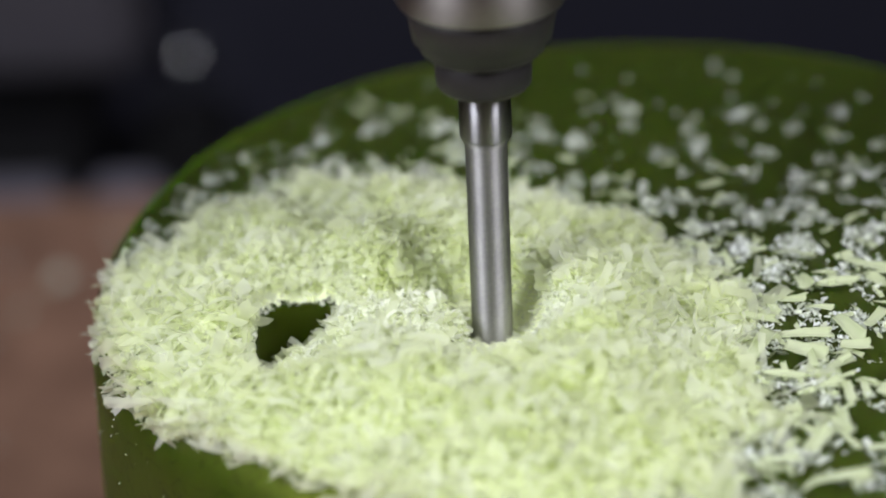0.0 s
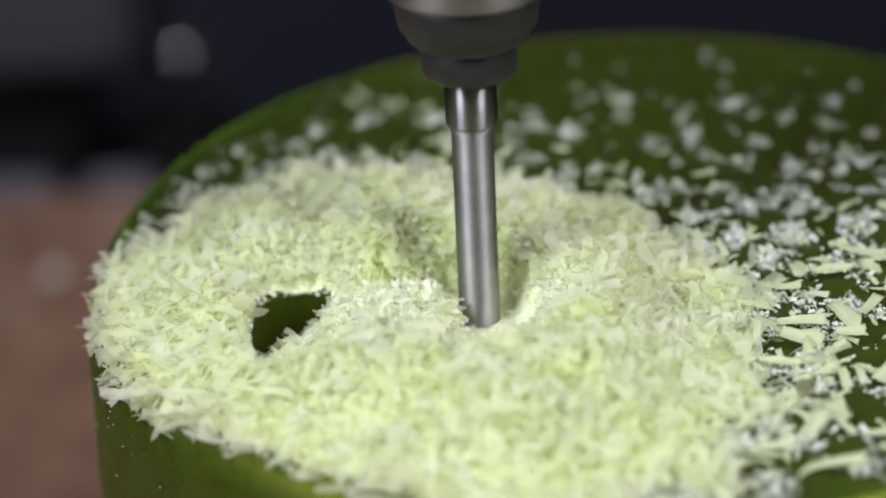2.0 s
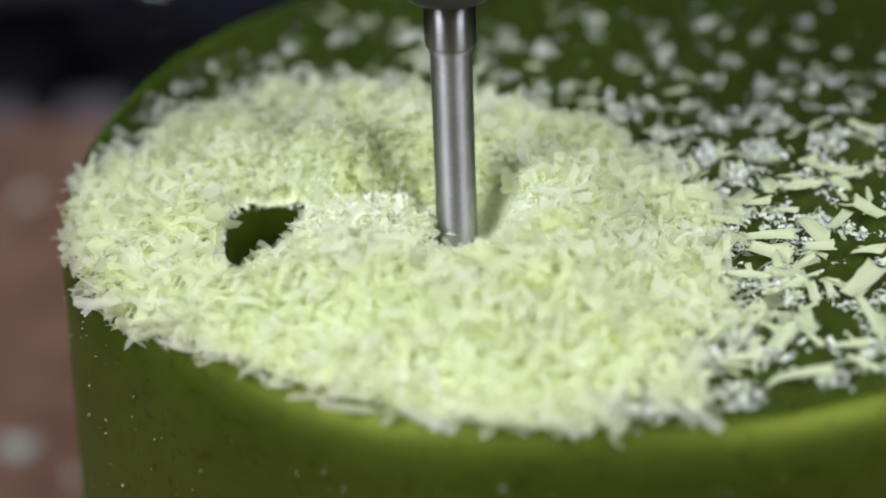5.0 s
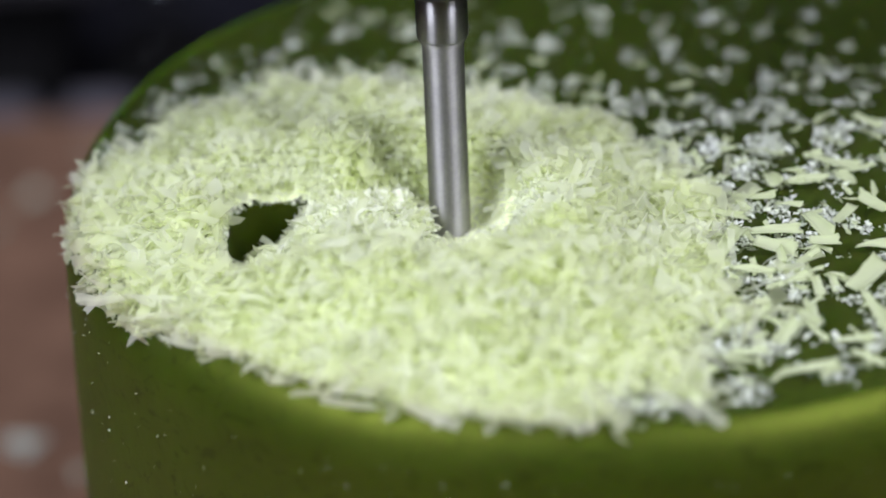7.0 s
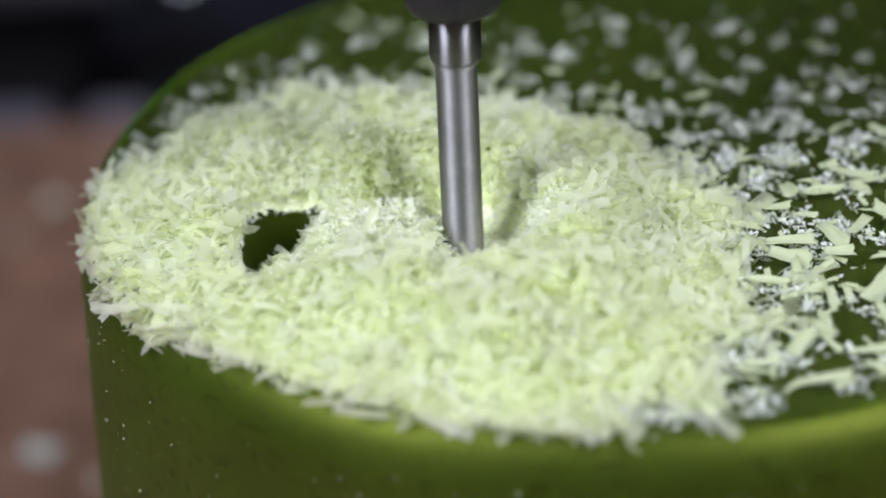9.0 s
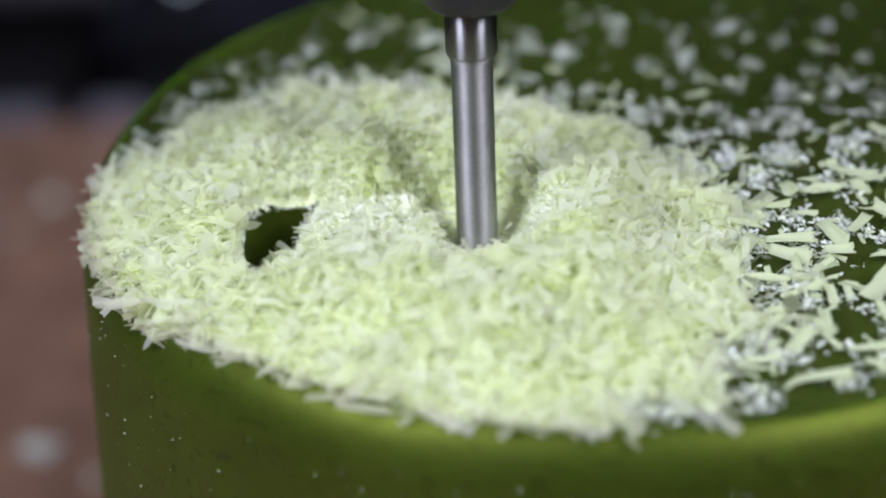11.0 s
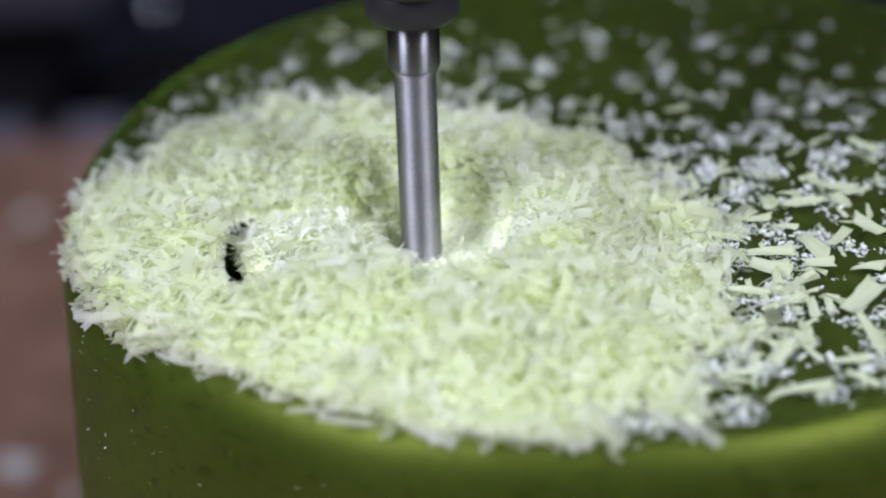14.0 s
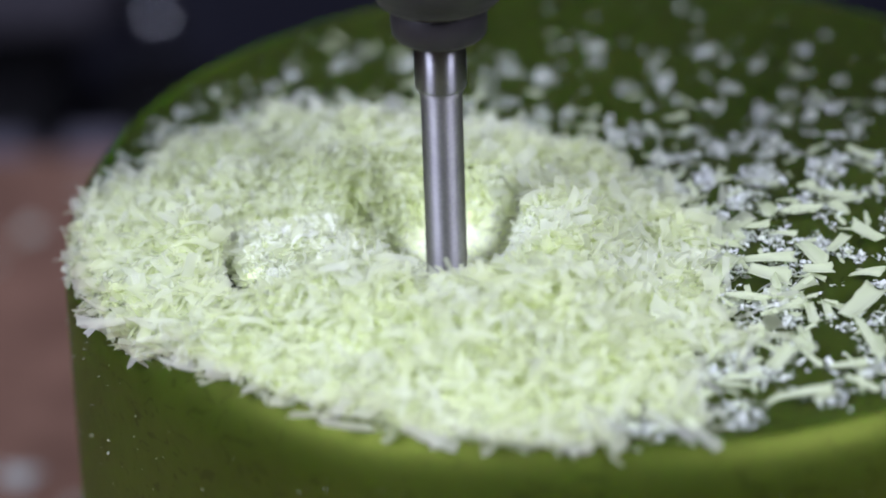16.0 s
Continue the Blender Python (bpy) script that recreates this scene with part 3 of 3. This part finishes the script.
def side_dust():
    """Specks of wax clinging to the side of the block."""
    n = 300
    a, z = rng.uniform(math.radians(175), math.radians(340), n), -0.005 - 0.045 * rng.beta(1.0, 1.6, n)
    r = FLAT + FIL + 0.018 * (-z - FIL) + 0.00003
    pos = np.stack([r * np.cos(a), r * np.sin(a), z], -1)
    size = 0.00010 + 0.00026 * rng.beta(0.8, 4, n)
    me = flakes("specks", pos, size * 1.6, size, turns(n, 1.4), rng.uniform(0.3, 1.2, n), rng.uniform(0.3, 1.2, n), DUST, 3, 3)
    return stuff("wax_dust", [me], "fine pale wax specks on the side of the block", "dust")


side_dust()


def drift(name, rx, ry, h, n, seed, label):
    """A rigid drift of loose shavings, round its own origin."""
    r = np.random.default_rng(seed)
    step = 0.0005
    g = np.arange(-max(rx, ry), max(rx, ry), step)
    X, Y = np.meshgrid(g, g, indexing="ij")
    top = lambda x, y: h * np.clip(1.0 - (x / rx) ** 2 - (y / ry) ** 2 + 0.32 * lump(x, y, 0.006, seed), 0, 1) ** 0.7
    Z = top(X, Y) - 0.0009 + 0.0004 * lump(X, Y, 0.0015, seed + 1)
    ok = top(X, Y) > 0.0004
    idx = np.arange(X.size).reshape(X.shape)
    q = ok[:-1, :-1] & ok[1:, :-1] & ok[1:, 1:] & ok[:-1, 1:]
    F = np.stack([idx[:-1, :-1][q], idx[1:, :-1][q], idx[1:, 1:][q], idx[:-1, 1:][q]], -1)
    used = np.unique(F)
    back = np.zeros(X.size, dtype=int)
    back[used] = np.arange(len(used))
    meshes = [mesh_from("bed", np.stack([X.ravel(), Y.ravel(), Z.ravel()], -1)[used], back[F], BED)]
    for k, lo, hi, asp, tilt, mat in ((n // 4, 1.8, 5.0, (0.22, 0.45), 0.7, FLAKE), (n // 2, 0.9, 2.4, (0.3, 0.6), 0.9, CRUMB), (n * 2, 0.3, 0.9, (0.4, 0.9), 1.0, CRUMB)):
        x, y = spread(k, (-rx, -ry, rx, ry), lambda x, y: (top(x, y) > 0.0005) * 1.0)
        z = top(x, y) + MM * rng.uniform(-0.9, 0.25, k)
        meshes.append(flake_set("shavings", x, y, z, lo * MM, hi * MM, asp, tilt, mat, nl=4))
    return stuff(name, meshes, label, "shavings")


DRIFT = drift("shavings_drift", 0.0082, 0.0090, 0.0040, 1900, 31, "fine pale wax shavings pushed along by the cutter")


# ---- spindle with cutter ----
def spindle():
    top = tagged(new("milling_spindle"), "steel spindle with collet nut holding an end mill", "spindle")
    part("shank", lathe([(0.00285, -0.0035), (0.00297, -0.0031), (0.00297, 0.006)]), STEEL, top, "bright ground steel shank")
    part("cutter", lathe([(0.0023, -0.0325), (0.0024, -0.0322), (0.0024, -0.0044), (0.0027, -0.0037), (0.00285, -0.0034)]), CUTTER, top, "blurred spinning grey fluted cutter")
    part("collet", lathe([(0.0044, 0.0027), (0.0050, 0.0029), (0.0054, 0.0034), (0.0055, 0.0063), (0.0053, 0.0067)]), DARK_STEEL, top, "dark grey collet nose")
    nut = part("collet_nut", lathe([(0.0055, 0.0066), (0.0066, 0.0072), (0.0070, 0.0076), (0.0072, 0.0086), (0.0078, 0.0089), (0.0083, 0.0120), (0.0084, 0.0131)]), DARK_STEEL, top, "dark blurred spanner slots of the nut")
    part("nut_band", lathe([(0.0084, 0.0130), (0.0092, 0.0133), (0.0096, 0.0139), (0.0096, 0.0200), (0.0092, 0.0205)]), NUT_STEEL, nut, "bright turned steel band")
    part("spindle_shaft", lathe([(0.0080, 0.0205), (0.0080, 0.028), (0.0180, 0.0285), (0.0185, 0.030), (0.0185, 0.075)]), STEEL, top)
    return top


SPINDLE = spindle()


# ---- things behind the block ----
def background():
    frame_ob = tagged(new("machine_frame"), "dark navy machine frame behind the board, with a grey plate", "machine frame")
    part("back_panel", box(-0.7, 0.36, -0.9, 0.9, 0.38, 0.5, 0.002), NAVY, frame_ob, smooth=False)
    part("foot", box(-0.175, 0.30, -0.9, -0.112, 0.36, -0.127, 0.003), BLACK, frame_ob, "black foot", smooth=False)
    part("foot", box(-0.104, 0.32, -0.9, -0.080, 0.36, -0.135, 0.003), BLACK, frame_ob, "black foot", smooth=False)
    part("cover_plate", box(-0.30, 0.335, -0.1195, -0.100, 0.36, 0.05, 0.004), GREY, frame_ob, "grey metal cover plate", smooth=False)
    bolt = lathe([(0.0052, 0.0), (0.0052, 0.002), (0.0048, 0.0034), (0.0038, 0.0048), (0.0022, 0.0058), (0.0006, 0.0061)], 32)
    bmesh.ops.transform(bolt, matrix=pose(-0.0912, 0.36, -0.1254, 90, 0, 0), verts=bolt.verts)
    part("bolt", bolt, CHROME, frame_ob, "bright round steel bolt head")
    for x0, x1 in ((-0.150, -0.110), (-0.104, -0.088), (-0.060, -0.03)):
        bar = solid("clamp_bar", box(x0, 0.2485, TABLE_Z - 0.02, x1, 0.259, TABLE_Z + 0.0005, 0.002), ALU, "dull grey aluminium clamp bar at the board's far edge", "clamp")
        bar["group"] = "clamp bars"


background()


# ---- chips thrown round by the cutter ----
def thrown_chips():
    out = []
    for k in range(9):
        l = rng.uniform(0.0007, 0.0017)
        me = flakes("flying_chip", np.zeros((1, 3)), np.array([l]), np.array([l * rng.uniform(0.25, 0.5)]), np.eye(3)[None], np.array([rng.uniform(0.4, 1.6)]), np.array([rng.uniform(0.4, 1.4)]), FLAKE, 6, 3)
        ob = tagged(new("flying_chip", me), "small pale wax chip whirled round by the cutter", "shaving", "whirled chips")
        out.append(ob)
    return out


CHIPS = thrown_chips()


# ---- moving things ----
def motions():
    cut = [
        (0, -0.01786, -0.01654, 0.02710), (0.5, -0.01931, -0.01522, 0.02705), (1, -0.01999, -0.01678, 0.02699), (1.2, -0.01919, -0.01660, 0.02697),
        (1.5, -0.01805, -0.01725, 0.02694), (1.8, -0.01821, -0.01565, 0.02691), (2, -0.01877, -0.01519, 0.02688), (2.1, -0.01909, -0.01495, 0.02687),
        (2.4, -0.02027, -0.01499, 0.02684), (2.5, -0.02018, -0.01605, 0.02683), (2.7, -0.01931, -0.01662, 0.02681), (3, -0.01852, -0.01710, 0.02677),
        (3.3, -0.01799, -0.01621, 0.02674), (3.5, -0.01816, -0.01551, 0.02672), (3.6, -0.01864, -0.01595, 0.02671), (3.9, -0.01984, -0.01574, 0.02668),
        (4, -0.02012, -0.01574, 0.02667), (4.2, -0.01989, -0.01512, 0.02665), (4.5, -0.01901, -0.01734, 0.02661), (4.7, -0.01869, -0.01644, 0.02659),
        (4.9, -0.01802, -0.01699, 0.02657), (5.15, -0.01868, -0.01618, 0.02654), (5.4, -0.01971, -0.01629, 0.02652), (5.65, -0.02020, -0.01720, 0.02649),
        (5.9, -0.01971, -0.01811, 0.02646), (6.15, -0.01868, -0.01822, 0.02643), (6.4, -0.01802, -0.01741, 0.02641), (6.65, -0.01832, -0.01642, 0.02638),
        (6.8, -0.01898, -0.01506, 0.02636), (7, -0.01939, -0.01535, 0.02634), (7.2, -0.02007, -0.01600, 0.02632), (7.5, -0.01991, -0.01741, 0.02629),
        (7.6, -0.01937, -0.01697, 0.02628), (7.8, -0.01863, -0.01653, 0.02626), (8, -0.01803, -0.01670, 0.02623), (8.2, -0.01806, -0.01595, 0.02621),
        (8.4, -0.01873, -0.01561, 0.02619), (8.5, -0.01894, -0.01553, 0.02618), (8.6, -0.01928, -0.01548, 0.02617), (8.8, -0.02014, -0.01757, 0.02615),
        (9.05, -0.01928, -0.01829, 0.02612), (9.3, -0.01823, -0.01788, 0.02609), (9.55, -0.01809, -0.01677, 0.02607), (9.8, -0.01899, -0.01611, 0.02604),
        (10.05, -0.02001, -0.01658, 0.02601), (10.3, -0.02008, -0.01770, 0.02598), (10.55, -0.01914, -0.01830, 0.02596), (10.8, -0.01842, -0.01712, 0.02593),
        (11, -0.01807, -0.01712, 0.02591), (11.2, -0.01809, -0.01687, 0.02589), (11.4, -0.01848, -0.01547, 0.02586), (11.5, -0.01951, -0.01454, 0.02585),
        (11.6, -0.02024, -0.01438, 0.02584), (11.8, -0.02012, -0.01580, 0.02582), (12, -0.01770, -0.01741, 0.02580), (12.3, -0.01801, -0.01554, 0.02580),
        (12.5, -0.02009, -0.01375, 0.02580), (12.6, -0.02119, -0.01404, 0.02580), (12.9, -0.02046, -0.01750, 0.02580), (13, -0.01939, -0.01845, 0.02580),
        (13.2, -0.01666, -0.01646, 0.02580), (13.5, -0.01664, -0.01434, 0.02580), (13.8, -0.02135, -0.01471, 0.02580), (14, -0.02238, -0.01649, 0.02580),
        (14.1, -0.02201, -0.01693, 0.02580), (14.4, -0.01783, -0.01787, 0.02580), (14.5, -0.01678, -0.01869, 0.02580), (14.7, -0.01569, -0.01563, 0.02580),
        (15, -0.01843, -0.01202, 0.02580), (15.3, -0.02246, -0.01384, 0.02580), (15.5, -0.02325, -0.01507, 0.02580), (15.6, -0.02285, -0.01663, 0.02580),
        (15.8, -0.02192, -0.01832, 0.02580), (16, -0.01953, -0.02029, 0.02580),
    ]
    walk(SPINDLE, [(t, pose(x, y, z)) for t, x, y, z in cut])
    # the chips circle the cutter at its foot, each at its own pace
    draw = random.Random(5)
    for ob in CHIPS:
        a, rate, rad, h, spin = draw.uniform(0, 360), draw.uniform(95, 150), draw.uniform(3.6, 5.6), draw.uniform(-0.9, 0.6), draw.uniform(-60, 60)
        way = []
        for k in range(41):
            t = 0.4 * k
            i = max(j for j in range(len(cut)) if cut[j][0] <= t + 1e-6)
            p, q = cut[i], cut[min(i + 1, len(cut) - 1)]
            f = (t - p[0]) / max(q[0] - p[0], 1e-6)
            x, y = p[1] + (q[1] - p[1]) * f, p[2] + (q[2] - p[2]) * f
            w = radians(a - rate * t)
            rr = (rad + 0.5 * math.sin(1.7 * t + a)) * MM
            way.append((t, pose(x + rr * math.cos(w), y + rr * math.sin(w), (h + 0.7 * math.sin(2.1 * t + a)) * MM, 40 * math.sin(t + a), 30 * math.sin(1.3 * t), spin * t)))
        walk(ob, way)
    push = ((0, -29.0, -20.5, 0), (3, -29.0, -20.5, 0), (7, -29.3, -20.5, 2), (8.7, -29.6, -20.5, 3), (11, -30.4, -20.5, 4), (12.5, -32.8, -20.3, 6), (14, -35.4, -20.0, 9), (15.2, -36.4, -20.0, 11), (16, -36.7, -20.0, 12))
    walk(DRIFT, [(t, pose(x * MM, y * MM, -0.0002, 0, 0, a)) for t, x, y, a in push])


motions()
